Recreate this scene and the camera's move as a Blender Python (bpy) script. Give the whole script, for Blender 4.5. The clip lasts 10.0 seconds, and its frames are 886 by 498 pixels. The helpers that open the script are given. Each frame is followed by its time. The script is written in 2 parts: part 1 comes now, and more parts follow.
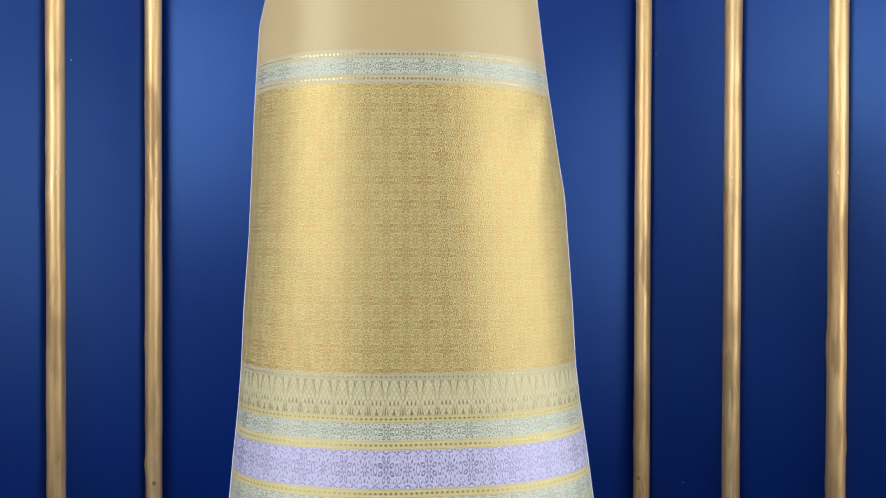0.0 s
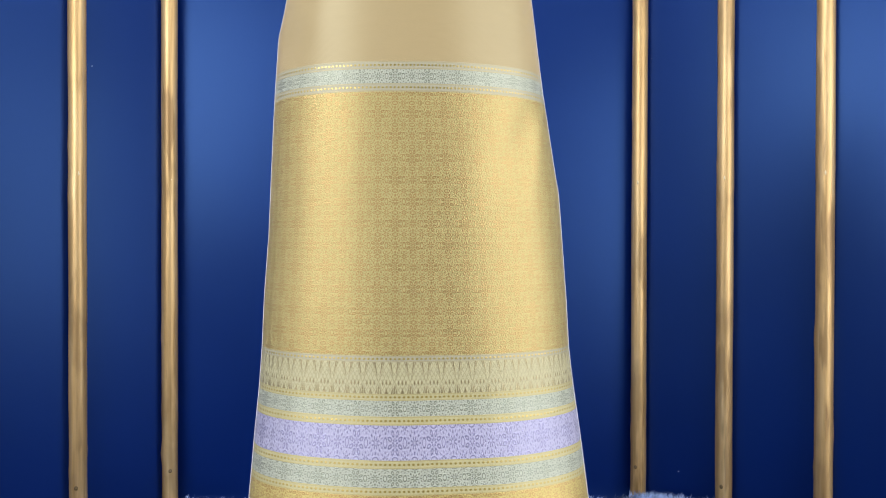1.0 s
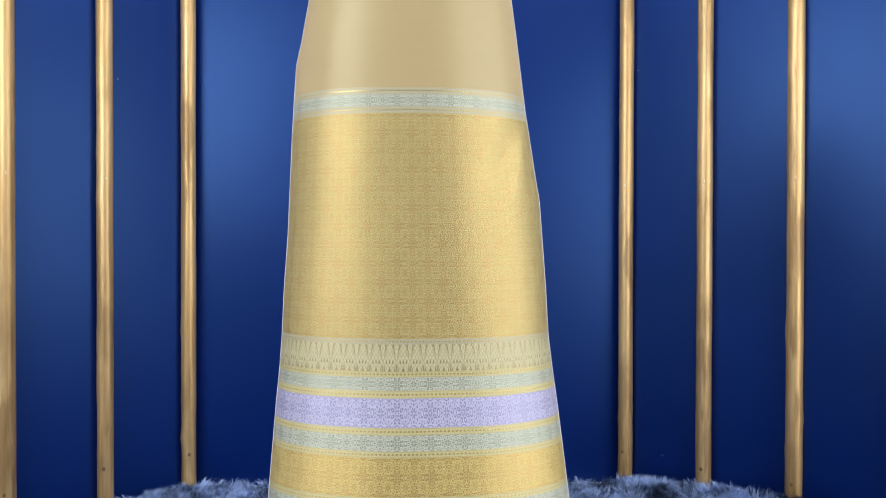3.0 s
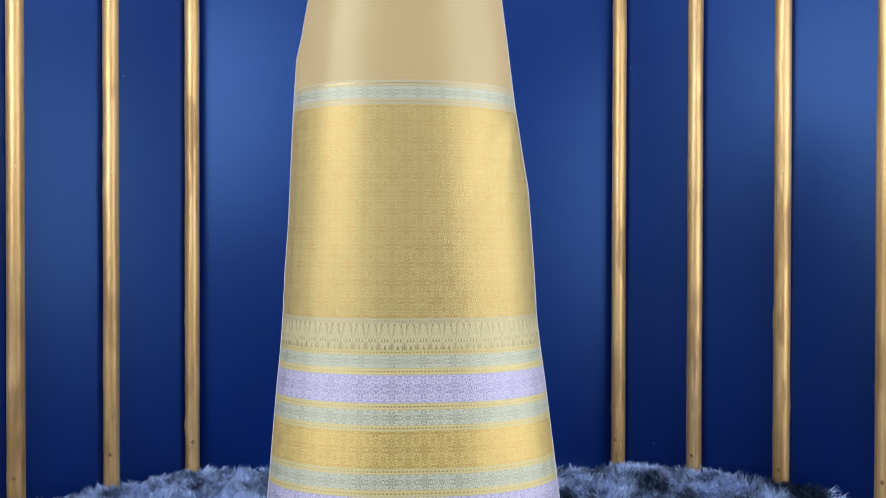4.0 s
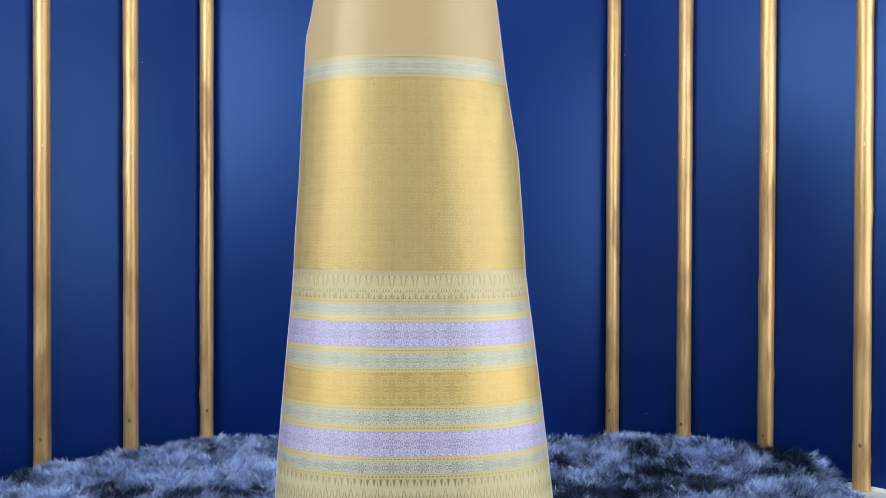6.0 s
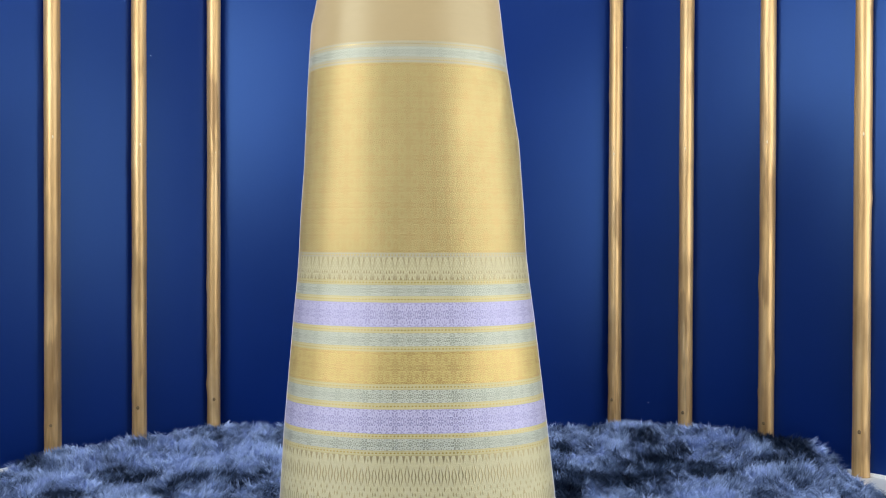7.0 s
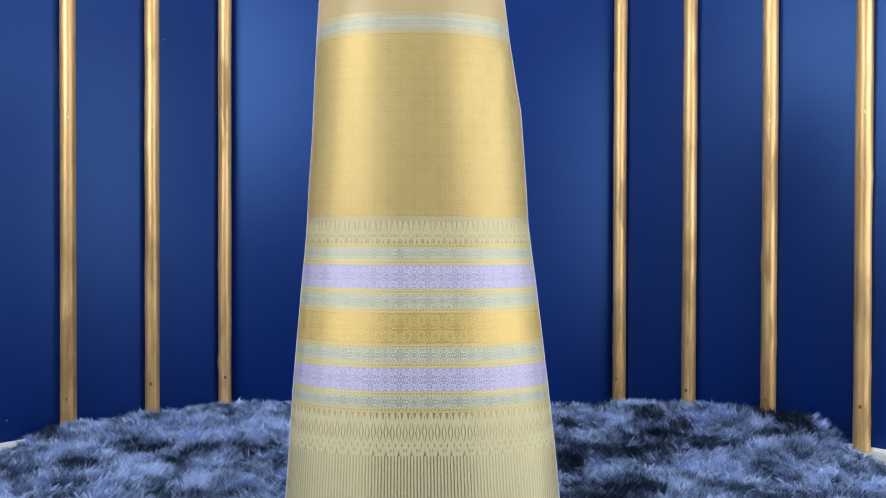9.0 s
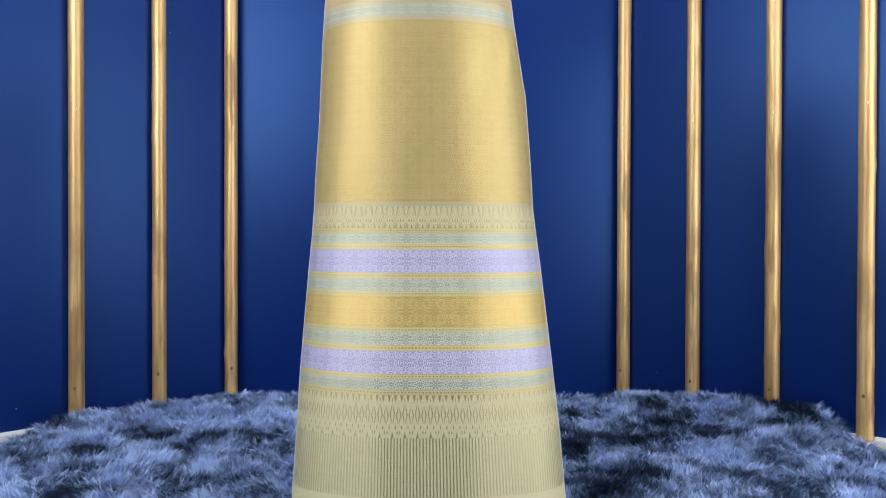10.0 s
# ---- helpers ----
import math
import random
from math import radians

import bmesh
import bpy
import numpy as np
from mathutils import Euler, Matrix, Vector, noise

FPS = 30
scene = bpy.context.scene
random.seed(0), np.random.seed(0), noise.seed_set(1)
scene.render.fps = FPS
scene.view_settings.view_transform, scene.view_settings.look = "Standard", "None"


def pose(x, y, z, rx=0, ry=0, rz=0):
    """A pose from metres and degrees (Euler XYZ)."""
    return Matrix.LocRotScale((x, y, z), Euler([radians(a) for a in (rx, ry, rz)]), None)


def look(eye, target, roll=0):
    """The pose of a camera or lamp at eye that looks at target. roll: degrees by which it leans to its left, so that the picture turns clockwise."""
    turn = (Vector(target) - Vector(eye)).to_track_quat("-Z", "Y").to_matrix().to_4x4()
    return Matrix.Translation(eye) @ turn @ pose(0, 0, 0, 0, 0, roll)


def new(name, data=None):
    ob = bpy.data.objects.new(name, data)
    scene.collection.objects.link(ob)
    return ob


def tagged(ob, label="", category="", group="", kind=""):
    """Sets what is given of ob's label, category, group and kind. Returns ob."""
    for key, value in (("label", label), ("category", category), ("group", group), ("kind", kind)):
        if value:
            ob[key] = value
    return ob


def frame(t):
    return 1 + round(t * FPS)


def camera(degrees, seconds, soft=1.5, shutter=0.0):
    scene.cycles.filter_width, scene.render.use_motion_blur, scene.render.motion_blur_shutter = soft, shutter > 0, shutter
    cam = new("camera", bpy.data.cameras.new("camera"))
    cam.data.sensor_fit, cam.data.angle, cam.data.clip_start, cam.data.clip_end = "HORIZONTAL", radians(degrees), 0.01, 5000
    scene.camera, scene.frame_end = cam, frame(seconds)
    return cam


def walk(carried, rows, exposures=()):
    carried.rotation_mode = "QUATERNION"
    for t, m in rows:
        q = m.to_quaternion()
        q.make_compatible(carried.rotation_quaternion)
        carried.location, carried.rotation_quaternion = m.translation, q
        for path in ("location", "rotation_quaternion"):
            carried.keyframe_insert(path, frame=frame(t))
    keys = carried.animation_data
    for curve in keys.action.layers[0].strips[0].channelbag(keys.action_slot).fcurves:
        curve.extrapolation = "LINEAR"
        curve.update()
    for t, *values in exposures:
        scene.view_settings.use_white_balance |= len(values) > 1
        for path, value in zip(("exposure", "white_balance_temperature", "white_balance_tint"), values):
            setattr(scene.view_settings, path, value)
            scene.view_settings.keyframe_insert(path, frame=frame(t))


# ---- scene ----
cam = camera(60.0, 10.0, soft=1.0)
# seconds, eye (x, y, z), yaw, pitch, roll
ROWS = [
    (0.0, -0.0000, -0.0000, 0.7520, -2.883, -0.621, -0.158),
    (0.5, -0.0043, -0.0391, 0.7473, -2.743, -0.560, -0.141),
    (1.0, -0.0033, -0.0838, 0.7439, -2.553, -0.558, -0.130),
    (1.5, -0.0032, -0.1335, 0.7434, -2.487, -0.579, -0.138),
    (2.0, -0.0028, -0.1760, 0.7459, -2.375, -0.594, -0.118),
    (2.5, -0.0017, -0.2106, 0.7465, -2.319, -0.594, -0.122),
    (4.0, 0.0133, -0.2998, 0.7210, -2.151, -0.561, -0.110),
    (4.5, 0.0179, -0.3324, 0.7009, -2.081, -0.557, -0.135),
    (5.0, 0.0214, -0.3651, 0.6871, -1.952, -0.544, -0.169),
    (5.5, 0.0254, -0.3920, 0.6723, -1.771, -0.561, -0.175),
    (6.0, 0.0291, -0.4165, 0.6544, -1.546, -0.558, -0.185),
    (7.5, 0.0387, -0.4560, 0.6107, -0.932, -0.558, -0.138),
    (8.0, 0.0439, -0.4685, 0.5948, -0.769, -0.607, -0.143),
    (8.5, 0.0478, -0.4795, 0.5787, -0.561, -0.631, -0.162),
    (9.0, 0.0458, -0.4854, 0.5646, -0.354, -0.612, -0.158),
    (9.5, 0.0414, -0.4914, 0.5511, -0.243, -0.612, -0.178),
    (10.0, 0.0424, -0.5000, 0.5379, -0.075, -0.615, -0.155),
]
walk(cam, [(t, pose(x, y, z, 90 + pitch, roll, yaw)) for t, x, y, z, yaw, pitch, roll in ROWS])

# ---------------------------------------------------------------- light
world = bpy.data.worlds.new("world")
world.use_nodes = True
world.node_tree.nodes["Background"].inputs[0].default_value = (0.75, 0.85, 1.0, 1)
world.node_tree.nodes["Background"].inputs[1].default_value = 0.05
scene.world = world


def softbox(name, eye, target, width, height, watts, colour):
    data = bpy.data.lights.new(name, "AREA")
    data.shape, data.size, data.size_y, data.energy, data.color = "RECTANGLE", width, height, watts, colour
    ob = new(name, data)
    ob.matrix_world = look(eye, target)
    return ob


softbox("softbox_left", (-1.42, -0.44, 1.60), (0, 1.0, 0.62), 1.50, 1.40, 42, (0.92, 0.965, 1.0))
softbox("softbox_right", (1.70, -0.20, 1.08), (0, 1.0, 0.62), 2.2, 1.55, 41, (0.92, 0.965, 1.0))
softbox("ceiling_strip_left", (-0.60, 1.10, 2.52), (-0.60, 1.25, 0), 0.35, 0.7, 13, (0.88, 0.96, 1.0))
softbox("ceiling_strip_right", (0.60, 1.10, 2.52), (0.60, 1.25, 0), 0.35, 0.7, 26, (0.88, 0.96, 1.0))

# ---------------------------------------------------------------- materials


class Graph:
    """Short hand for a material's nodes."""

    def __init__(self, name):
        self.mat = bpy.data.materials.new(name)
        self.mat.use_nodes = True
        self.tree = self.mat.node_tree
        self.shader = self.tree.nodes["Principled BSDF"]

    def node(self, kind, **settings):
        n = self.tree.nodes.new(kind)
        for key, value in settings.items():
            n.inputs[key].default_value = value
        return n

    def plug(self, value, socket):
        if hasattr(value, "is_output"):
            self.tree.links.new(value, socket)
        else:
            socket.default_value = value

    def math(self, op, a, b=0.0, c=0.0):
        n = self.tree.nodes.new("ShaderNodeMath")
        n.operation = op
        for value, socket in zip((a, b, c), n.inputs):
            self.plug(value, socket)
        return n.outputs[0]

    def add(self, a, b): return self.math("ADD", a, b)
    def sub(self, a, b): return self.math("SUBTRACT", a, b)
    def mul(self, a, b): return self.math("MULTIPLY", a, b)
    def high(self, a, b): return self.math("MAXIMUM", a, b)
    def low(self, a, b): return self.math("MINIMUM", a, b)
    def mag(self, a): return self.math("ABSOLUTE", a)

    def below(self, a, edge, soft):
        """1 where a lies under edge, 0 past it, with a soft step."""
        n = self.tree.nodes.new("ShaderNodeMapRange")
        n.interpolation_type = "SMOOTHSTEP"
        self.plug(a, n.inputs[0])
        n.inputs[1].default_value, n.inputs[2].default_value = edge - soft, edge + soft
        n.inputs[3].default_value, n.inputs[4].default_value = 1, 0
        return n.outputs[0]

    def cell(self, a, period, shift=0.0):
        """Place within a repeating cell, -0.5 to 0.5."""
        return self.sub(self.math("FRACT", self.add(self.math("DIVIDE", a, period), shift)), 0.5)

    def mix(self, f, a, b):
        n = self.tree.nodes.new("ShaderNodeMix")
        n.data_type = "RGBA"
        self.plug(f, n.inputs[0]), self.plug(a, n.inputs[6]), self.plug(b, n.inputs[7])
        return n.outputs[2]

    def blend(self, f, a, b):
        n = self.tree.nodes.new("ShaderNodeMix")
        self.plug(f, n.inputs[0]), self.plug(a, n.inputs[2]), self.plug(b, n.inputs[3])
        return n.outputs[0]

    def grain(self, scale, detail=4.0, stretch=(1, 1, 1), rough=0.5, source="Object"):
        co = self.tree.nodes.new("ShaderNodeTexCoord")
        m = self.node("ShaderNodeMapping", Scale=stretch)
        n = self.node("ShaderNodeTexNoise", Scale=scale, Detail=detail, Roughness=rough)
        self.tree.links.new(co.outputs[source], m.inputs[0])
        self.tree.links.new(m.outputs[0], n.inputs["Vector"])
        return n.outputs[0]

    def ramp(self, f, *stops):
        n = self.tree.nodes.new("ShaderNodeValToRGB")
        self.plug(f, n.inputs[0])
        while len(n.color_ramp.elements) < len(stops):
            n.color_ramp.elements.new(0.5)
        for e, (at, colour) in zip(n.color_ramp.elements, stops):
            e.position, e.color = at, (*colour, 1)
        return n.outputs[0]

    def bump(self, height, strength, distance):
        n = self.node("ShaderNodeBump", Strength=strength, Distance=distance)
        self.plug(height, n.inputs["Height"])
        self.tree.links.new(n.outputs[0], self.shader.inputs["Normal"])

    def set(self, **values):
        for key, value in values.items():
            self.plug(value, self.shader.inputs[key.replace("_", " ")])
        return self.mat


def wall_paint():
    g = Graph("navy_satin_paint")
    big, fine = g.grain(1.3, 3), g.grain(240, 2)
    roller = g.grain(60, 3, (1, 1, 0.25))
    g.bump(g.add(g.mul(fine, 0.5), roller), 0.12, 0.0012)
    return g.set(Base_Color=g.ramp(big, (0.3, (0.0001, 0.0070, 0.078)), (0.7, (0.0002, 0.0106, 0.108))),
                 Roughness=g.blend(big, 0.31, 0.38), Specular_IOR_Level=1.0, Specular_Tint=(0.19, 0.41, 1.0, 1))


def plain_paint(name, colour, rough=0.7):
    g = Graph(name)
    big, fine = g.grain(2.0, 4), g.grain(180, 2)
    g.bump(fine, 0.1, 0.001)
    dark = tuple(0.93 * c for c in colour)
    return g.set(Base_Color=g.ramp(big, (0.35, (*dark,)), (0.65, (*colour,))), Roughness=rough)


def gold_paint():
    g = Graph("antique_gold_paint")
    # each pole takes its own stretch of the noise
    shift = g.node("ShaderNodeCombineXYZ")
    g.plug(g.mul(g.tree.nodes.new("ShaderNodeObjectInfo").outputs["Random"], 40.0), shift.inputs[2])

    def noise_along(scale, detail, long, rough):
        n = g.grain(scale, detail, (1, 1, long), rough).node
        g.tree.links.new(shift.outputs[0], n.inputs["Vector"].links[0].from_node.inputs["Location"])
        return n.outputs[0]
    streak, patch, smudge = noise_along(60, 5, 0.04, 0.6), noise_along(9, 4, 0.35, 0.5), noise_along(24, 3, 0.13, 0.55)
    worn = g.high(g.mul(g.below(patch, 0.42, 0.07), 0.45), g.mul(g.below(smudge, 0.41, 0.05), 0.55))
    col = g.ramp(streak, (0.3, (0.48, 0.28, 0.11)), (0.5, (0.72, 0.46, 0.20)), (0.75, (0.88, 0.63, 0.33)))
    g.bump(g.add(streak, g.mul(patch, 0.6)), 0.25, 0.0012)
    return g.set(Base_Color=g.mix(worn, col, (0.20, 0.105, 0.04, 1)), Metallic=g.blend(worn, 0.6, 0.3),
                 Roughness=g.blend(patch, 0.36, 0.50))


def knot_wood():
    g = Graph("dark_wood_knot")
    return g.set(Base_Color=g.ramp(g.grain(300, 3), (0.3, (0.10, 0.06, 0.025)), (0.7, (0.24, 0.15, 0.06))), Roughness=0.6)


def brass():
    g = Graph("polished_brass")
    return g.set(Base_Color=g.ramp(g.grain(400, 2), (0.3, (0.78, 0.62, 0.38)), (0.7, (0.86, 0.72, 0.46))), Metallic=0.3, Roughness=0.35)


def fur():
    g = Graph("mottled_fur")
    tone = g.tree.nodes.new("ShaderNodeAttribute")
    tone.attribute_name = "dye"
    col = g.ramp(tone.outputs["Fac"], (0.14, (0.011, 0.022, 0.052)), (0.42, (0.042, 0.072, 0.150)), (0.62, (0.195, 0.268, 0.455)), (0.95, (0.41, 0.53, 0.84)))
    return g.set(Base_Color=col, Roughness=0.55, Specular_IOR_Level=0.15)


def backing():
    g = Graph("rug_backing")
    return g.set(Base_Color=g.ramp(g.grain(9, 3), (0.4, (0.03, 0.035, 0.06)), (0.6, (0.2, 0.22, 0.30))), Roughness=0.9)


def silk(name, ground, shade, thread, motif="", period=0.0235, tall=0.0265, middle=0.0, half=0.02, gloss=0.58, glow=(1.0, 1.0, 1.0), spark=0.35, lame=0.12, slubs=0.5, lace=0.55):
    """Woven silk: satin ground with a metal-thread motif. UV is metres round the cloth and up it."""
    g = Graph(name)
    uv = g.tree.nodes.new("ShaderNodeUVMap").outputs[0]
    split = g.tree.nodes.new("ShaderNodeSeparateXYZ")
    g.tree.links.new(uv, split.inputs[0])
    u, v = split.outputs[0], split.outputs[1]
    mask = 0.0
    if motif == "flower":
        v0 = g.sub(v, middle)
        p, q = g.cell(u, period), g.cell(v0, tall, 0.5)
        iu, iv = g.math("FLOOR", g.math("DIVIDE", u, period)), g.math("FLOOR", g.add(g.math("DIVIDE", v0, tall), 0.5))
        odd = g.math("PINGPONG", g.add(iu, iv), 1.0)
        r = g.math("SQRT", g.add(g.mul(p, p), g.mul(q, q)))
        a = g.math("ARCTAN2", q, p)
        fold = g.math("PINGPONG", a, math.pi / 8)
        on = g.mul(r, g.math("SINE", fold))
        off = g.mul(r, g.math("SINE", g.sub(math.pi / 8, fold)))

        def dashes(across, at, long, wide=0.032):
            return g.mul(g.below(across, wide, 0.018), g.below(g.mag(g.sub(r, at)), long, 0.025))
        rays = g.high(g.high(dashes(off, 0.13, 0.075, 0.026), dashes(on, 0.30, 0.05, 0.034)), g.mul(dashes(off, 0.36, 0.04, 0.030), 0.8))
        oval = g.math("SQRT", g.add(g.mul(off, off), g.mul(g.math("POWER", g.sub(r, 0.29), 2.0), 0.35)))
        wheel = g.high(dashes(on, 0.10, 0.045, 0.026), g.below(g.mag(g.sub(oval, 0.050)), 0.020, 0.013))
        flower = g.blend(odd, rays, wheel)
        # leaves and crosses between the flowers
        pe, qe = g.sub(g.mag(p), 0.5), g.sub(g.mag(q), 0.5)
        leaf1 = g.math("SQRT", g.add(g.mul(g.mul(pe, pe), 2.0), g.mul(g.mul(q, q), 0.7)))
        leaf2 = g.math("SQRT", g.add(g.mul(g.mul(p, p), 0.7), g.mul(g.mul(qe, qe), 2.0)))
        leaf3 = g.math("SQRT", g.add(g.mul(pe, pe), g.mul(qe, qe)))
        leaves = g.high(g.below(g.mag(g.sub(leaf1, 0.12)), 0.024, 0.015), g.below(g.mag(g.sub(leaf2, 0.12)), 0.024, 0.015))
        spin = g.math("PINGPONG", g.math("ARCTAN2", qe, pe), math.pi / 8)
        cross = g.mul(g.below(g.mul(leaf3, g.math("SINE", g.sub(math.pi / 8, spin))), 0.024, 0.015), g.below(g.mag(g.sub(leaf3, 0.10)), 0.045, 0.020))
        cross = g.high(cross, g.mul(g.below(g.mul(leaf3, g.math("SINE", spin)), 0.024, 0.016), g.below(g.mag(g.sub(leaf3, 0.22)), 0.040, 0.02)))
        # fine diaper weave between the figures
        net = g.add(g.mul(g.mag(g.cell(u, period / 5)), 2.0), g.mul(g.mag(g.cell(v0, tall / 5)), 2.0))
        net = g.mul(g.below(g.mag(g.sub(net, 0.75)), 0.20, 0.10), lace)
        mask = g.high(g.mul(g.high(g.high(flower, leaves), cross), 1.0), net)
    elif motif == "dots":
        p, q = g.cell(u, period), g.math("DIVIDE", g.sub(v, middle), period)
        r = g.math("SQRT", g.add(g.mul(p, p), g.mul(g.mul(q, q), 1.6)))
        edge = g.below(g.mag(g.sub(g.mag(g.sub(v, middle)), half * 0.82)), 0.0004, 0.0003)
        mask = g.high(g.below(r, 0.30, 0.07), g.mul(edge, 0.45))
    elif motif == "spikes":
        h = g.math("DIVIDE", g.sub(v, middle), half)
        p = g.mag(g.cell(u, period))
        s = g.sub(0.5, p)
        # stepped little trees along the foot
        edge = g.mul(g.sub(-0.18, h), 0.26)
        tree = g.mul(g.below(g.sub(p, edge), 0.0, 0.03), g.sub(1.0, g.below(g.mag(g.sub(p, g.mul(edge, 0.45))), 0.022, 0.015)))
        shoot = g.below(g.sub(s, g.mul(g.sub(-0.62, h), 0.30)), 0.0, 0.03)
        # paired blades that hang from the upper edge
        lean = g.add(g.mul(h, 0.20), 0.08)
        blade = g.mul(g.below(g.sub(g.mag(g.sub(p, lean)), g.mul(g.add(h, 0.06), 0.092)), 0.0, 0.025), g.below(g.mul(h, -1), 0.0, 0.05))
        blade = g.mul(blade, g.sub(1.0, g.mul(g.below(g.mag(g.sub(p, g.add(lean, 0.02))), 0.016, 0.012), 0.8)))
        # crossing twigs and beads
        twig = g.below(g.mag(g.sub(p, g.mul(g.add(h, 0.25), 0.40))), 0.022, 0.018)
        twig = g.mul(g.mul(twig, g.below(g.mag(g.sub(h, 0.1)), 0.5, 0.1)), 0.6)
        bead = g.below(g.add(g.mul(g.mag(g.sub(p, 0.27)), 3.0), g.mag(g.add(h, 0.32))), 0.19, 0.05)
        drop = g.below(g.add(g.mul(s, 3.2), g.mag(g.add(h, 0.30))), 0.20, 0.05)
        net = g.add(g.mul(g.mag(g.cell(u, period / 4)), 2.0), g.mul(g.mag(g.cell(h, 0.5)), 2.0))
        net = g.mul(g.below(g.mag(g.sub(net, 0.9)), 0.16, 0.10), 0.5)
        mask = g.high(g.high(g.high(g.high(tree, shoot), g.high(bead, drop)), g.high(blade, twig)), net)
    elif motif == "lozenge":
        h = g.math("DIVIDE", g.sub(v, middle), half)
        p = g.mag(g.cell(u, period))
        s = g.sub(0.5, p)

        def leaf(d, at, reach):
            """A pair of bowed strokes that close to a pointed oval."""
            far = g.low(g.math("DIVIDE", g.mag(g.sub(h, at)), reach), 1.0)
            keep = g.sub(1.0, g.mul(far, far))
            return g.below(g.sub(g.mag(g.sub(d, g.add(g.mul(g.sub(1.0, far), 0.15), 0.02))), g.mul(keep, 0.05)), 0.0, 0.02)
        ovals = g.high(g.mul(leaf(p, 0.12, 0.50), g.below(g.mag(g.sub(h, 0.12)), 0.50, 0.03)),
                       g.mul(leaf(s, 0.06, 0.44), g.below(g.mag(g.sub(h, 0.06)), 0.44, 0.03)))
        top = g.below(g.sub(g.mag(g.sub(p, 0.25)), g.mul(g.sub(h, 0.66), 0.40)), 0.0, 0.03)
        top = g.high(top, g.below(g.add(g.mul(p, 3.4), g.mag(g.sub(h, 0.80))), 0.16, 0.05))
        bead = g.high(g.below(g.add(g.mul(g.mag(g.sub(p, 0.25)), 2.2), g.mag(g.add(h, 0.50))), 0.13, 0.04),
                      g.below(g.add(g.mul(g.mag(g.sub(s, 0.10)), 2.2), g.mag(g.add(h, 0.74))), 0.12, 0.04))
        tree = g.below(g.sub(p, g.mul(g.sub(-0.70, h), 0.40)), 0.0, 0.03)
        mask = g.high(g.high(ovals, top), g.high(bead, tree))
    elif motif == "stripes":
        mask = g.below(g.mag(g.cell(u, period)), 0.22, 0.10)
    # weave: fine weft ribs, slubs and slow changes of tone
    weft = g.math("SINE", g.mul(v, 2 * math.pi / 0.0011))
    slub = g.grain(26, 4, (1.0, 6.0, 1.0), 0.6, "UV")
    slow = g.grain(5, 2, (1, 1, 1), 0.5, "UV")
    thread_break = g.below(g.grain(520, 2, (1, 1, 1), 0.6, "UV"), 0.54, 0.10)
    if motif:
        mask = g.mul(mask, g.blend(thread_break, 0.7, 1.0))
    speck = g.grain(620, 2, (1.0, 1.4, 1.0), 0.6, "UV")
    base = g.mix(g.add(g.mul(slub, slubs), g.mul(g.sub(speck, 0.25), 0.9)), (*(0.86 * c for c in shade), 1), (*(1.06 * c for c in ground), 1))
    height = g.add(g.add(g.mul(weft, 0.08), g.add(g.mul(slub, slubs * 0.5), g.mul(speck, 0.5))), g.mul(mask, 0.55) if motif else 0.0)
    g.bump(height, spark, 0.0006)
    if motif:
        base = g.mix(mask, base, (*thread, 1))
    along = g.tree.nodes.new("ShaderNodeTangent")
    along.direction_type = "UV_MAP"
    g.tree.links.new(along.outputs[0], g.shader.inputs["Tangent"])
    return g.set(Base_Color=base, Metallic=g.add(g.mul(mask, 0.85 - lame), lame) if motif else 0.0, Anisotropic=0.8, Anisotropic_Rotation=0.25,
                 Roughness=g.blend(mask, g.blend(slow, gloss - 0.04, gloss + 0.06), 0.36),
                 Specular_IOR_Level=1.0, Specular_Tint=(*glow, 1), Sheen_Weight=0.25, Sheen_Roughness=0.25, Sheen_Tint=(0.95, 0.95, 1.0, 1))


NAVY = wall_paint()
PALE = plain_paint("grey_plaster", (0.14, 0.14, 0.15))
LIGHT = plain_paint("white_plaster", (0.78, 0.78, 0.79))
FLOOR = plain_paint("pale_grey_floor", (0.50, 0.51, 0.53), 0.35)
WHITE = plain_paint("white_gloss_skirting", (0.82, 0.83, 0.85), 0.35)
GOLD, KNOT, BRASS, FUR, BACKING = gold_paint(), knot_wood(), brass(), fur(), backing()

# ---------------------------------------------------------------- building blocks


def mesh_of(name, verts, faces, material, smooth=False):
    me = bpy.data.meshes.new(name)
    me.from_pydata(verts, [], faces)
    me.materials.append(material)
    if smooth:
        me.polygons.foreach_set("use_smooth", [True] * len(me.polygons))
    me.update()
    return me


def from_bm(name, bm, material, smooth=False):
    bmesh.ops.recalc_face_normals(bm, faces=bm.faces)
    me = bpy.data.meshes.new(name)
    bm.to_mesh(me)
    bm.free()
    me.materials.append(material)
    if smooth:
        me.polygons.foreach_set("use_smooth", [True] * len(me.polygons))
    return me


def part(name, me, parent, label=""):
    ob = new(name, me)
    ob.parent = parent
    return tagged(ob, label)


def prism(corners, z0, z1):
    """An upright solid over a plan outline."""
    bm = bmesh.new()
    low = [bm.verts.new((x, y, z0)) for x, y in corners]
    top = [bm.verts.new((x, y, z1)) for x, y in corners]
    bm.faces.new(low), bm.faces.new(top)
    for i in range(len(corners)):
        j = (i + 1) % len(corners)
        bm.faces.new((low[i], low[j], top[j], top[i]))
    return bm


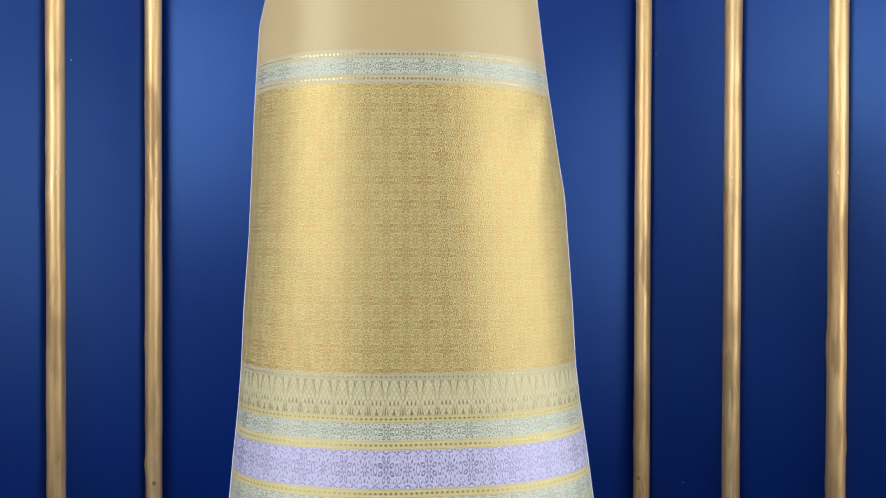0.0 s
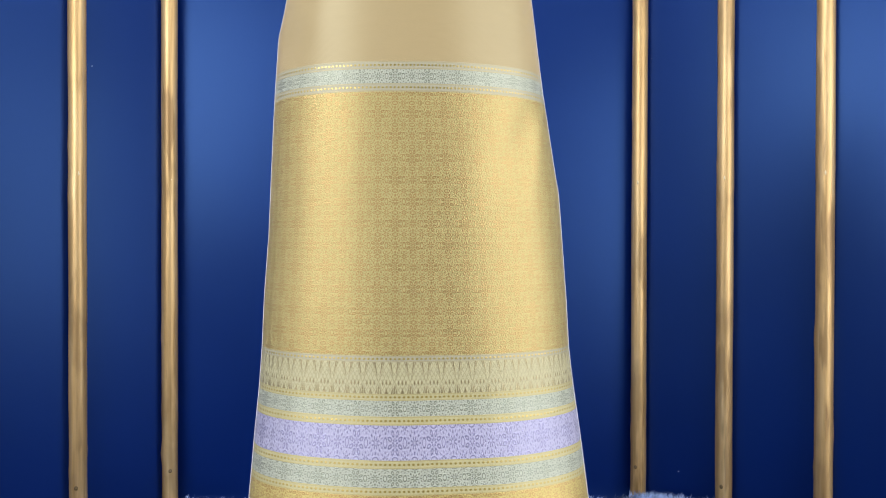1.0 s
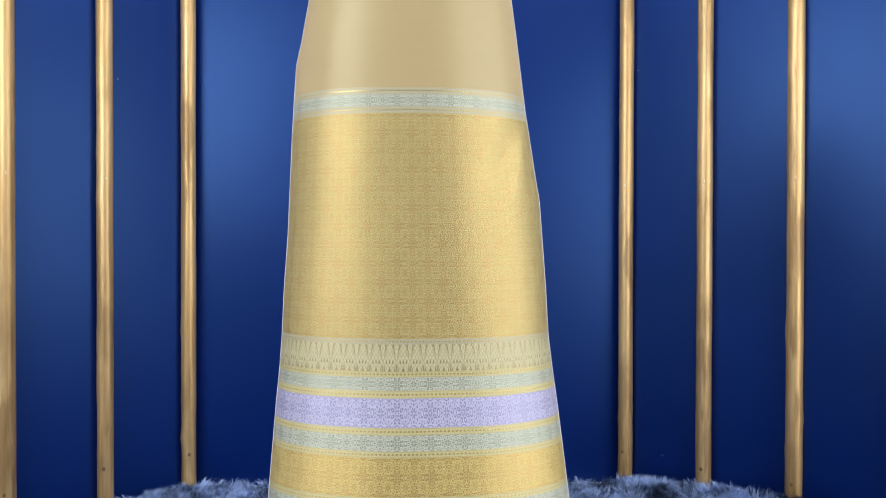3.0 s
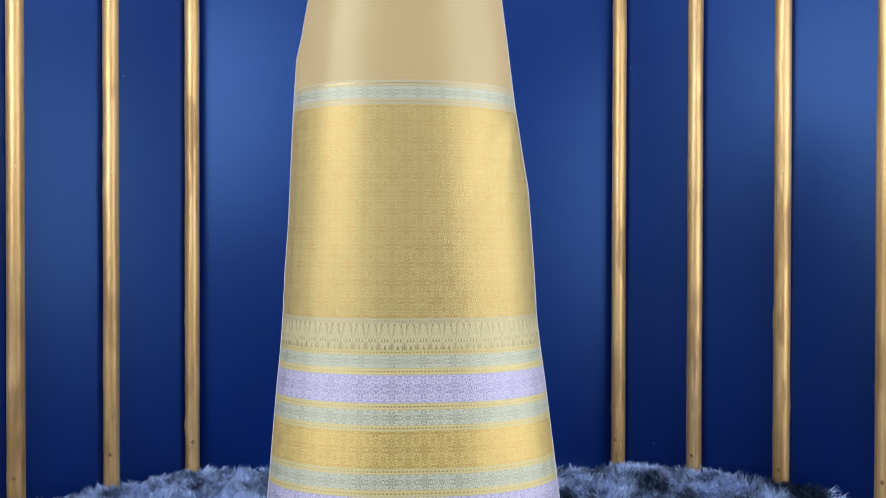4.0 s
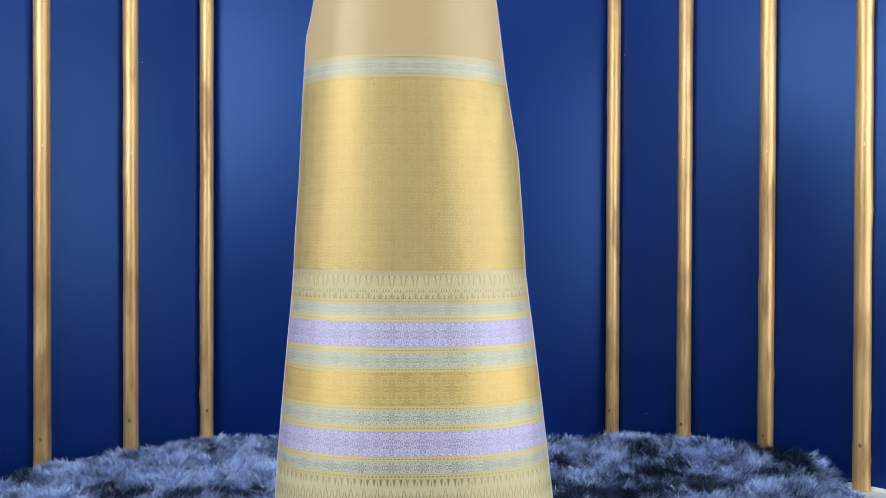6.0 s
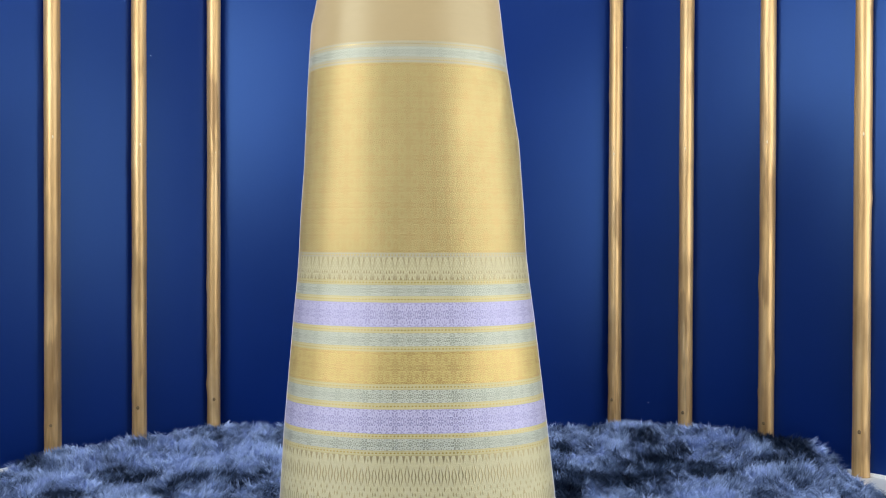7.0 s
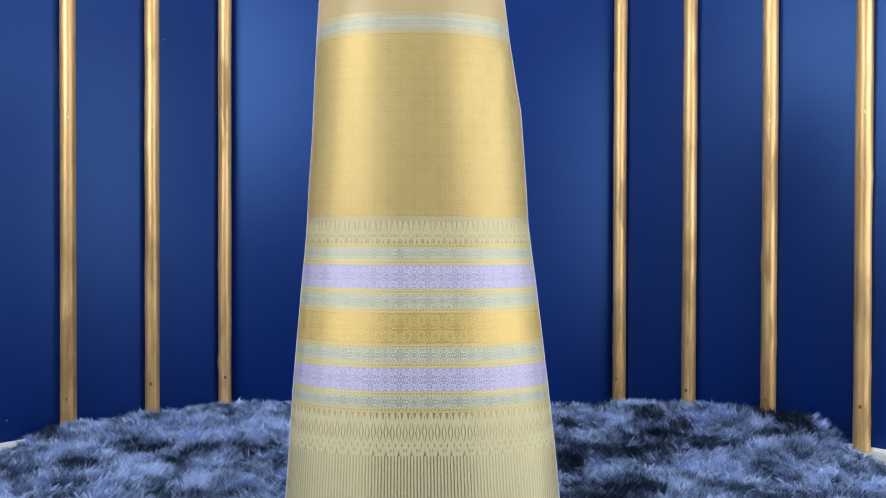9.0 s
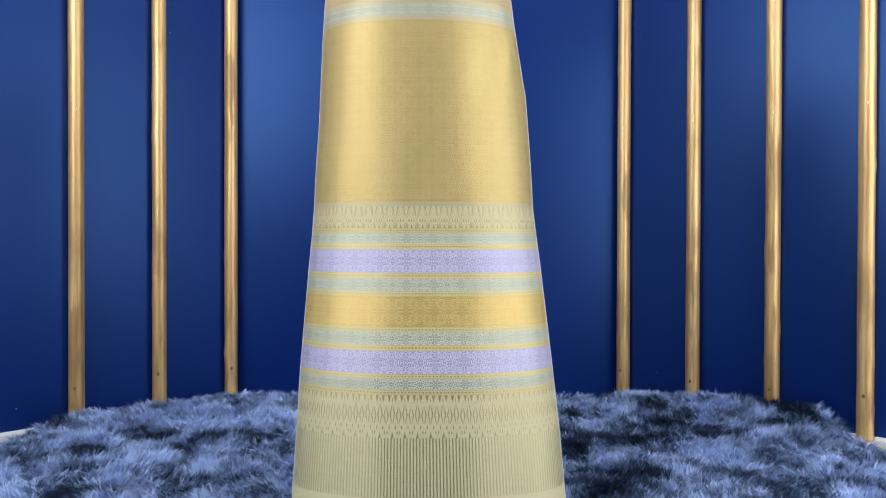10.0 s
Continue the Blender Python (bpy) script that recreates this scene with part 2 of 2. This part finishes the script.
def wall_between(name, a, b, thick, z0, z1, material, label):
    """A wall whose visible face runs from a to b; its thickness lies to the left of that way."""
    a, b = Vector(a), Vector(b)
    n = Vector((-(b - a).y, (b - a).x)).normalized() * thick
    ob = new(name, from_bm(name, prism([a, b, b + n, a + n], z0, z1), material))
    return tagged(ob, label, "wall", kind="structure")


# ---------------------------------------------------------------- the niche
HIGH = 2.6
POLE_R = 0.0215
L3, R1 = Vector((-0.663, 2.067)), Vector((0.650, 2.067))
LEFT_WAY = Vector((-0.1758, -0.1740))
RIGHT_WAY = Vector((0.1801, -0.1615))
BACK = 2.105
CORNER_L, CORNER_R = Vector((-0.655, BACK)), Vector((0.640, BACK))
END_L = CORNER_L + LEFT_WAY * 4.6
END_R = CORNER_R + RIGHT_WAY * 4.6
SIDE = 2.7
REAR = -2.6

tagged(new("floor", from_bm("floor", prism([(-3, -3), (3, -3), (3, 3), (-3, 3)], -0.1, 0.0), FLOOR)),
       "pale grey glossy floor around the rug", "floor", kind="structure")
tagged(new("ceiling", from_bm("ceiling", prism([(-3, -3), (3, -3), (3, 3), (-3, 3)], HIGH, HIGH + 0.1), PALE)),
       "plain mid-grey ceiling", "ceiling", kind="structure")
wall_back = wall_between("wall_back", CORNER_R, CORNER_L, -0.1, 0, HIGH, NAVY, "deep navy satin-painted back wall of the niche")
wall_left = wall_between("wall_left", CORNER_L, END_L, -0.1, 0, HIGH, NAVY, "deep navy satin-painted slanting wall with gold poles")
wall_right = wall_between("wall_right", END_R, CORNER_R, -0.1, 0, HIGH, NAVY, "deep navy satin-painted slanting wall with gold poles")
# unseen white walls, added for the pale haze they reflect in the navy walls
wall_between("wall_return_left", END_L, (-SIDE, END_L.y), -0.1, 0, HIGH, LIGHT, "unseen white wall added beside the niche to reflect light")
wall_between("wall_return_right", (SIDE, END_R.y), END_R, -0.1, 0, HIGH, LIGHT, "unseen white wall added beside the niche to reflect light")
wall_between("wall_side_left", (-SIDE, END_L.y), (-SIDE, REAR), -0.1, 0, HIGH, LIGHT, "unseen white side wall added to reflect light")
wall_between("wall_side_right", (SIDE, REAR), (SIDE, END_R.y), -0.1, 0, HIGH, LIGHT, "unseen white side wall added to reflect light")
wall_between("wall_rear", (-SIDE, REAR), (SIDE, REAR), -0.1, 0, HIGH, PALE, "plain mid-grey rear wall")

# ---------------------------------------------------------------- poles


def pole_mesh(seed):
    rnd = random.Random(seed)
    knots = [(rnd.uniform(0.03, 0.30), rnd.uniform(0, 6.28)) for _ in range(3)] + [(rnd.uniform(0.3, 1.3), rnd.uniform(0, 6.28)) for _ in range(4)]
    rings, around = 90, 28
    verts, faces = [], []
    for i in range(rings + 1):
        z = HIGH * (i / rings) ** 1.5
        for k in range(around):
            a = 2 * math.pi * k / around
            r = POLE_R * (1 + 0.055 * noise.noise((math.cos(a) + seed * 7, math.sin(a), z * 4)) + 0.025 * noise.noise((math.cos(a) + seed, math.sin(a), z * 13)) + 0.012 * noise.noise((seed, 3, z * 22)))
            for kz, ka in knots:
                da = (a - ka + math.pi) % (2 * math.pi) - math.pi
                r += 0.0018 * math.exp(-((z - kz) / 0.018) ** 2 - (da / 0.6) ** 2)
            verts.append((r * math.cos(a), r * math.sin(a), z))
    for i in range(rings):
        for k in range(around):
            j = (k + 1) % around
            faces.append((i * around + k, i * around + j, (i + 1) * around + j, (i + 1) * around + k))
    faces.append(tuple(range(around))[::-1])
    faces.append(tuple(rings * around + k for k in range(around)))
    return mesh_of("pole_shaft", verts, faces, GOLD, True)


def button(name, material, wide, tall, deep):
    """A low rounded stud whose face looks along -y."""
    bm = bmesh.new()
    bmesh.ops.create_uvsphere(bm, u_segments=12, v_segments=8, radius=1.0, matrix=Matrix.Diagonal((wide, deep, tall, 1)))
    return from_bm(name, bm, material, True)


NAIL = button("nail_head", BRASS, 0.0022, 0.0055, 0.0014)
KNOT_MESH = button("knot", KNOT, 0.0046, 0.0056, 0.0014)


def pole(xy, seed, inward):
    """inward: heading, in degrees from -y, in which the nail faces."""
    base = tagged(new("wall_pole"), "round antique-gold pole with dark knots standing against the navy wall", "pole", "gold poles along the niche")
    base.matrix_world = pose(xy.x, xy.y, 0)
    part("shaft", pole_mesh(seed), base)
    rnd = random.Random(seed + 50)
    for name, me, z, heading in (("nail", NAIL, 0.912, inward), ("knot", KNOT_MESH, rnd.uniform(0.10, 0.125), inward + rnd.uniform(-25, 0))):
        ob = part(name, me, base, "small bright brass nail" if name == "nail" else "dark wood knot")
        ob.matrix_basis = pose(0, 0, z, 0, 0, heading) @ pose(0, -POLE_R * 1.0, 0)
    return base


for k in range(3):
    pole(L3 + LEFT_WAY * k, 11 + k, 30)
for k in range(4):
    pole(R1 + RIGHT_WAY * k + Vector((0.005 if k == 3 else 0.0, 0.0)), 21 + k, -28)

# tiny pale paint specks on the slanting walls
for wall, x, y, z, heading in ((wall_left, -0.821, 1.940, 1.195, 44.7), (wall_left, -1.138, 1.626, 0.068, 44.7),
                               (wall_right, 0.684, 2.066, 1.263, -41.9), (wall_right, 0.746, 2.010, 0.107, -41.9)):
    me = button("paint_speck", LIGHT, 0.0011, 0.0013, 0.0006)
    part("paint_speck", me, wall, "tiny pale paint speck").matrix_basis = pose(x, y, z, 0, 0, heading)

# ---------------------------------------------------------------- white skirting along the wall foot, beyond the rug


def skirting(name, a, b):
    a, b = Vector(a), Vector(b)
    way = (b - a).normalized()
    n = Vector((way.y, -way.x))
    bm = prism([a, b, b + n * 0.008, a + n * 0.008], 0.0, 0.008)
    tagged(new(name, from_bm(name, bm, WHITE)), "thin white strip along the foot of the wall", "skirting", kind="structure")


skirting("baseboard_left", END_L, CORNER_L + LEFT_WAY * 2.1)
skirting("baseboard_right", CORNER_R + RIGHT_WAY * 3.0, END_R)

# ---------------------------------------------------------------- skirt
LEFT_Z = [0.03, 0.09, 0.19, 0.29, 0.49, 0.60, 0.67, 0.755, 0.90, 0.975, 1.014, 1.05, 1.12, 1.18]
LEFT_X = [-0.232, -0.230, -0.224, -0.219, -0.207, -0.199, -0.196, -0.190, -0.184, -0.180, -0.178, -0.170, -0.158, -0.150]
RIGHT_Z = [0.03, 0.085, 0.19, 0.29, 0.43, 0.495, 0.60, 0.673, 0.727, 0.78, 0.81, 0.833, 0.886, 0.94, 0.99, 1.05, 1.12, 1.18]
RIGHT_X = [0.275, 0.269, 0.260, 0.249, 0.234, 0.227, 0.214, 0.210, 0.206, 0.202, 0.1995, 0.195, 0.186, 0.177, 0.171, 0.164, 0.155, 0.148]
FRONT_Z, FRONT_Y = [0.05, 0.10, 0.30, 0.55, 0.95, 1.18], [0.790, 0.795, 0.806, 0.842, 0.845, 0.855]
AROUND = 160


def skirt_point(a, z):
    """A point of the cloth: a runs round from the right side (0) by the front (-90 degrees)."""
    left, right, front = np.interp(z, LEFT_Z, LEFT_X), np.interp(z, RIGHT_Z, RIGHT_X), np.interp(z, FRONT_Z, FRONT_Y)
    mid, deep = 0.004 + 0.02 * (0.6 - z) * 0.5, 0.118
    c, s = math.cos(a), math.sin(a)
    flat = 0.92 - (0.12 * np.interp(z, [0.80, 0.93], [0, 1]) if c > 0 else 0.0)   # the hip side is flatter in front, up there
    c, s = math.copysign(abs(c) ** 0.92, c), math.copysign(abs(s) ** flat, s)
    x = mid + (right - mid if c > 0 else mid - left) * c
    y = front + deep + deep * s
    if s < 0:
        # soft pulls of the cloth towards the hip folds
        y += 0.0060 * math.exp(-((x - 0.140 - 0.35 * (z - 0.87)) / 0.026) ** 2 - ((z - 0.87) / 0.055) ** 2)
        y -= 0.003 * math.exp(-((x - 0.165 - 0.20 * (z - 0.87)) / 0.016) ** 2 - ((z - 0.89) / 0.07) ** 2)
        y += 0.006 * math.exp(-((x + 0.155) / 0.02) ** 2 - ((z - 1.0) / 0.035) ** 2)
        y += 0.0022 * math.exp(-(z / 0.28) ** 2) * math.sin(x * 42 + 1.0)
        y += 0.0020 * noise.noise((x * 9, z * 2.2, 4.0)) + 0.0012 * noise.noise((x * 16, z * 5, 9.0))
    return x, y, z


ANGLES = [2 * math.pi * k / AROUND for k in range(AROUND + 1)]
ARC = [0.0]
for k in range(AROUND):
    p0, p1 = Vector(skirt_point(ANGLES[k], 0.5)), Vector(skirt_point(ANGLES[k + 1], 0.5))
    ARC.append(ARC[-1] + (p1 - p0).length)


def cloth_ring(z1, z0, material):
    """One woven band of the cloth from z1 down to z0, with a thin inner face."""
    rows = max(2, math.ceil((z1 - z0) / 0.008))
    verts, faces, uvs = [], [], []
    for i in range(rows + 1):
        z = z0 + (z1 - z0) * i / rows
        for a in ANGLES:
            verts.append(skirt_point(a, z))
    wide = AROUND + 1
    for i in range(rows):
        for k in range(AROUND):
            faces.append((i * wide + k, i * wide + k + 1, (i + 1) * wide + k + 1, (i + 1) * wide + k))
    me = mesh_of("cloth", verts, faces, material, True)
    layer = me.uv_layers.new(name="UVMap")
    flat = []
    for f in faces:
        for vi in f:
            flat += [ARC[vi % wide], verts[vi][2]]
    layer.data.foreach_set("uv", flat)
    # normals of the whole cloth, so that the bands meet without a crease
    normals = []
    for i in range(rows + 1):
        z = z0 + (z1 - z0) * i / rows
        for a in ANGLES:
            du = Vector(skirt_point(a + 0.02, z)) - Vector(skirt_point(a - 0.02, z))
            dv = Vector(skirt_point(a, z + 0.006)) - Vector(skirt_point(a, z - 0.006))
            normals.append(du.cross(dv).normalized())
    me.normals_split_custom_set_from_vertices(normals)
    return me


CREAM, CREAM_D = (0.565, 0.42, 0.22), (0.50, 0.365, 0.185)
YELLOW, YELLOW_D = (0.66, 0.535, 0.23), (0.57, 0.455, 0.18)
AMBER, AMBER_D = (0.75, 0.59, 0.215), (0.65, 0.50, 0.17)
STRAW, STRAW_D = (0.69, 0.61, 0.35), (0.61, 0.54, 0.295)
SILVER, SILVER_D = (0.62, 0.62, 0.49), (0.56, 0.56, 0.44)
LILAC, LILAC_D = (0.60, 0.555, 0.74), (0.54, 0.50, 0.68)
THREAD_GOLD, THREAD_SILVER, THREAD_LILAC = (0.54, 0.305, 0.125), (0.31, 0.32, 0.235), (0.33, 0.30, 0.48)

skirt = tagged(new("silk_skirt"), "gold brocade silk skirt with silver and lilac woven bands, draped upright", "skirt")
skirt.matrix_world = pose(0, 0, 0)
BANDS = [
    ("plain_upper_cloth", "plain", 1.180), ("dotted_border", "pale dots", 0.962), ("silver_band", "silver", 0.952), ("dotted_border", "pale dots", 0.935),
    ("gold_brocade_panel", "gold", 0.925), ("dotted_border", "pale dots", 0.606), ("spiked_band", "spikes", 0.598),
    ("dotted_border", "dots", 0.560), ("silver_band", "silver", 0.5515), ("dotted_border", "dots", 0.533), ("lilac_band", "lilac", 0.5225),
    ("dotted_border", "dots", 0.482), ("silver_band", "silver", 0.472), ("dotted_border", "dots", 0.4505), ("amber_brocade_panel", "amber", 0.4415),
    ("dotted_border", "dots", 0.389), ("silver_band", "silver", 0.380), ("dotted_border", "dots", 0.359), ("lilac_band", "lilac", 0.3485),
    ("dotted_border", "dots", 0.310), ("silver_band", "silver", 0.302), ("dotted_border", "dots", 0.283), ("lozenge_band", "lozenge", 0.274),
    ("striped_band", "stripes", 0.202), ("plain_hem", "hem", 0.100), ("", "", 0.030),
]
for (name, look_of, z1), (_, _, z0) in zip(BANDS, BANDS[1:]):
    mid, half = (z0 + z1) / 2, (z1 - z0) / 2
    spec = {
        "plain": lambda: silk("cream_satin", CREAM, CREAM_D, CREAM, gloss=0.47, glow=(1.0, 0.95, 0.7), slubs=0.25),
        "hem": lambda: silk("cream_hem_satin", STRAW, STRAW_D, CREAM, gloss=0.56),
        "pale dots": lambda: silk("pale_dotted_silk", (0.56, 0.50, 0.34), (0.5, 0.44, 0.29), (0.62, 0.46, 0.14), "dots", 0.0056, middle=mid, half=half),
        "dots": lambda: silk("yellow_dotted_silk", (0.66, 0.57, 0.29), (0.60, 0.51, 0.24), (0.55, 0.40, 0.12), "dots", 0.0056, middle=mid, half=half),
        "silver": lambda: silk("silver_silk", SILVER, SILVER_D, THREAD_SILVER, "flower", 0.0235, 0.0235, mid, spark=0.6, lace=0.3),
        "gold": lambda: silk("gold_brocade", YELLOW, YELLOW_D, THREAD_GOLD, "flower", 0.0235, 0.0265, mid, glow=(0.86, 1.0, 0.50), gloss=0.47, lame=0.15, spark=0.5, lace=0.65),
        "amber": lambda: silk("amber_brocade", AMBER, AMBER_D, THREAD_GOLD, "flower", 0.0235, 0.0265, mid, glow=(1.0, 0.95, 0.55), gloss=0.50, lame=0.12),
        "lilac": lambda: silk("lilac_silk", LILAC, LILAC_D, THREAD_LILAC, "flower", 0.0235, 0.0400, mid, spark=0.7, lace=0.3),
        "spikes": lambda: silk("spiked_silk", STRAW, STRAW_D, (0.43, 0.33, 0.17), "spikes", 0.0199, middle=mid, half=half, spark=0.6),
        "lozenge": lambda: silk("lozenge_silk", STRAW, STRAW_D, (0.50, 0.39, 0.20), "lozenge", 0.0199, middle=mid, half=half, spark=0.6),
        "stripes": lambda: silk("striped_silk", STRAW, STRAW_D, (0.52, 0.44, 0.24), "stripes", 0.00498, spark=0.5),
    }[look_of]
    part(name, cloth_ring(z1, z0, spec()), skirt, name.replace("_", " "))

EDGE_RIM = plain_paint("pale_edge_rim", (0.66, 0.66, 0.74), 0.7)


def selvedge(a, radius=0.0008):
    """A thin pale rim, added along one side outline of the cloth."""
    verts, faces, around = [], [], 6
    steps = 120
    for i in range(steps + 1):
        x, y, z = skirt_point(a, 0.03 + 1.15 * i / steps)
        for k in range(around):
            b = 2 * math.pi * k / around
            verts.append((x + radius * math.cos(b), y + radius * math.sin(b), z))
    for i in range(steps):
        for k in range(around):
            j = (k + 1) % around
            faces.append((i * around + k, i * around + j, (i + 1) * around + j, (i + 1) * around + k))
    return mesh_of("selvedge", verts, faces, EDGE_RIM, True)


for a in (radians(-7), radians(187)):
    part("selvedge", selvedge(a), skirt, "thin pale rim added along the skirt's outline")

# ---------------------------------------------------------------- shaggy rug


def rug_inside(x, y):
    """Whether a place of the plan lies on the rug; its far edge runs along the walls."""
    wob = 0.025 * noise.noise((x * 3, y * 3, 1.5)) + 0.01 * noise.noise((x * 14, y * 14, 7.5))
    left = (Vector((x, y)) - L3).dot(Vector((-LEFT_WAY.y, LEFT_WAY.x)).normalized())
    right = (Vector((x, y)) - R1).dot(Vector((RIGHT_WAY.y, -RIGHT_WAY.x)).normalized())
    return y < 2.03 + wob and left > 0.035 - wob and right > 0.035 - wob and -1.06 + wob < x < 1.12 + wob and y > 0.15


def rug_lift(x, y):
    """How far the rug is pushed up where it is bunched against the slanting walls."""
    off = (Vector((x, y)) - R1).dot(Vector((RIGHT_WAY.y, -RIGHT_WAY.x)).normalized())
    along = (Vector((x, y)) - R1).dot(RIGHT_WAY.normalized())
    right = 0.058 * math.exp(-(off / 0.17) ** 2) * np.interp(along, [-0.05, 0.30, 0.61, 0.72], [0.0, 0.8, 1.0, 0.05])
    off = (Vector((x, y)) - L3).dot(Vector((-LEFT_WAY.y, LEFT_WAY.x)).normalized())
    along = (Vector((x, y)) - L3).dot(LEFT_WAY.normalized())
    return right + 0.014 * math.exp(-(off / 0.15) ** 2) * np.interp(along, [-0.1, 0.15, 0.50, 0.66], [0.2, 1.0, 1.0, 0.0])


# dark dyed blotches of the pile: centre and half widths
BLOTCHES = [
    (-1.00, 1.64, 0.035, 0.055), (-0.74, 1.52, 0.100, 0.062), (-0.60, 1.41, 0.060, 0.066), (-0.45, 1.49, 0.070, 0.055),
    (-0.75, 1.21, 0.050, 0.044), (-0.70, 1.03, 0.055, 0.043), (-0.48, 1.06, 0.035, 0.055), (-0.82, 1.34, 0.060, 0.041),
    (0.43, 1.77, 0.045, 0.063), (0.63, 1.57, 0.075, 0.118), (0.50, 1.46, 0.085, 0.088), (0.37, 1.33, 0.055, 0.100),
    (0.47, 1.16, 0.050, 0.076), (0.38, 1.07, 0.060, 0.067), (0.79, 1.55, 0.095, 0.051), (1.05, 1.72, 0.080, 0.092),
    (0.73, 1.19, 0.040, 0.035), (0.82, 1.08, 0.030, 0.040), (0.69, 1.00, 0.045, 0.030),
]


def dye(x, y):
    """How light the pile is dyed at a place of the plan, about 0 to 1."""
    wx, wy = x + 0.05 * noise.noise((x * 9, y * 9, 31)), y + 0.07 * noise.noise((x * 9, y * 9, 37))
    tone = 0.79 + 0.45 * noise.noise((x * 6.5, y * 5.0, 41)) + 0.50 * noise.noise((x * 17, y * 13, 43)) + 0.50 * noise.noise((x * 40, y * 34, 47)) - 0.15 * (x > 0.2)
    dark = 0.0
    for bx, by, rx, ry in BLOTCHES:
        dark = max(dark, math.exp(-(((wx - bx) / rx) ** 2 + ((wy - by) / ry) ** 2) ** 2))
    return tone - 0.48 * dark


def rug():
    rnd = np.random.default_rng(5)
    ob = tagged(new("shaggy_rug"), "long-haired mottled slate-blue and dark grey shaggy rug on the floor", "rug")
    # base sheet
    step = 0.02
    spots, verts, faces = {}, [], []
    for i in range(-52, 58):
        for j in range(7, 105):
            x, y = i * step, j * step
            if rug_inside(x, y):
                spots[i, j] = len(verts)
                verts.append((x, y, 0.012 + rug_lift(x, y) + 0.008 * noise.noise((x * 6, y * 6, 2))))
    for (i, j), v in spots.items():
        if (i + 1, j) in spots and (i, j + 1) in spots and (i + 1, j + 1) in spots:
            faces.append((v, spots[i + 1, j], spots[i + 1, j + 1], spots[i, j + 1]))
    part("backing", mesh_of("backing", verts, faces, BACKING, True), ob, "dark woven backing")
    # tufts of tapering hairs
    co, tri, n = [], [], 0
    tufts, each = 26000, 12
    px, py = rnd.uniform(-1.10, 1.17, tufts * 2), rnd.uniform(0.75, 2.06, tufts * 2)
    # the near part of the rug, more sparsely
    px, py = np.append(px, rnd.uniform(-1.10, 1.17, 9000)), np.append(py, rnd.uniform(0.16, 0.75, 9000))
    keep = [k for k in range(len(px)) if rug_inside(px[k], py[k])]
    hairs = []
    for k in keep:
        x, y = px[k], py[k]
        swirl = 3.6 * noise.noise((x * 2.6, y * 2.6, 11)) + 3.6 * noise.noise((x * 11, y * 11, 15)) + 2.2 * noise.noise((x * 27, y * 27, 19)) + rnd.normal(0, 0.95) - 1.2
        tilt = 0.82 + 0.5 * noise.noise((x * 7, y * 7, 21)) + rnd.normal(0, 0.12)
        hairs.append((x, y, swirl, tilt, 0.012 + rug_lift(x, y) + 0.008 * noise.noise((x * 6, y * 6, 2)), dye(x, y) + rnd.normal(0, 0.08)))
    h = np.repeat(np.array(hairs), each, axis=0)
    m = len(h)
    jx, jy = rnd.normal(0, 0.0045, m), rnd.normal(0, 0.0045, m)
    head, tilt = h[:, 2] + rnd.normal(0, 0.20, m), np.clip(h[:, 3] + rnd.normal(0, 0.18, m), 0.1, 1.25)
    long = rnd.uniform(0.018, 0.041, m)
    wide = rnd.uniform(0.0007, 0.0015, m)
    dx, dy = np.cos(head), np.sin(head)
    turn = rnd.uniform(0, math.pi, m)
    sx, sy = np.cos(turn), np.sin(turn)
    rows = []
    for f, lean, w in ((0.0, 0.55, 1.0), (0.5, 0.75, 0.9), (1.0, 1.1, 0.0)):
        out, up = long * f * np.sin(tilt * lean), long * f * np.cos(tilt * lean)
        cx, cy, cz = h[:, 0] + jx * (1 - 0.6 * f) + dx * out, h[:, 1] + jy * (1 - 0.6 * f) + dy * out, h[:, 4] + up
        if w:
            rows += [np.stack((cx - sx * wide * w, cy - sy * wide * w, cz), 1), np.stack((cx + sx * wide * w, cy + sy * wide * w, cz), 1)]
        else:
            rows += [np.stack((cx, cy, cz), 1)]
    pts = np.stack(rows, 1).reshape(-1, 3)
    base = np.arange(m)[:, None] * 5
    tris = np.concatenate([base + np.array(t)[None] for t in ((0, 1, 3), (0, 3, 2), (2, 3, 4))], 1).reshape(-1, 3)
    me = bpy.data.meshes.new("shag")
    me.vertices.add(len(pts)), me.loops.add(tris.size), me.polygons.add(len(tris))
    me.vertices.foreach_set("co", pts.ravel())
    me.loops.foreach_set("vertex_index", tris.ravel())
    me.polygons.foreach_set("loop_start", np.arange(0, tris.size, 3))
    me.polygons.foreach_set("loop_total", np.full(len(tris), 3))
    me.polygons.foreach_set("use_smooth", np.ones(len(tris), dtype=bool))
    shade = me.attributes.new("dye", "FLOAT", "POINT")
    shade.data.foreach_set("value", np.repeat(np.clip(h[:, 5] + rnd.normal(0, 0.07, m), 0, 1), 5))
    me.materials.append(FUR)
    me.update(calc_edges=True)
    tagged(part("shag", me, ob, "long tapering hairs in slate blue and near black"), kind="stuff")
    return ob


rug()
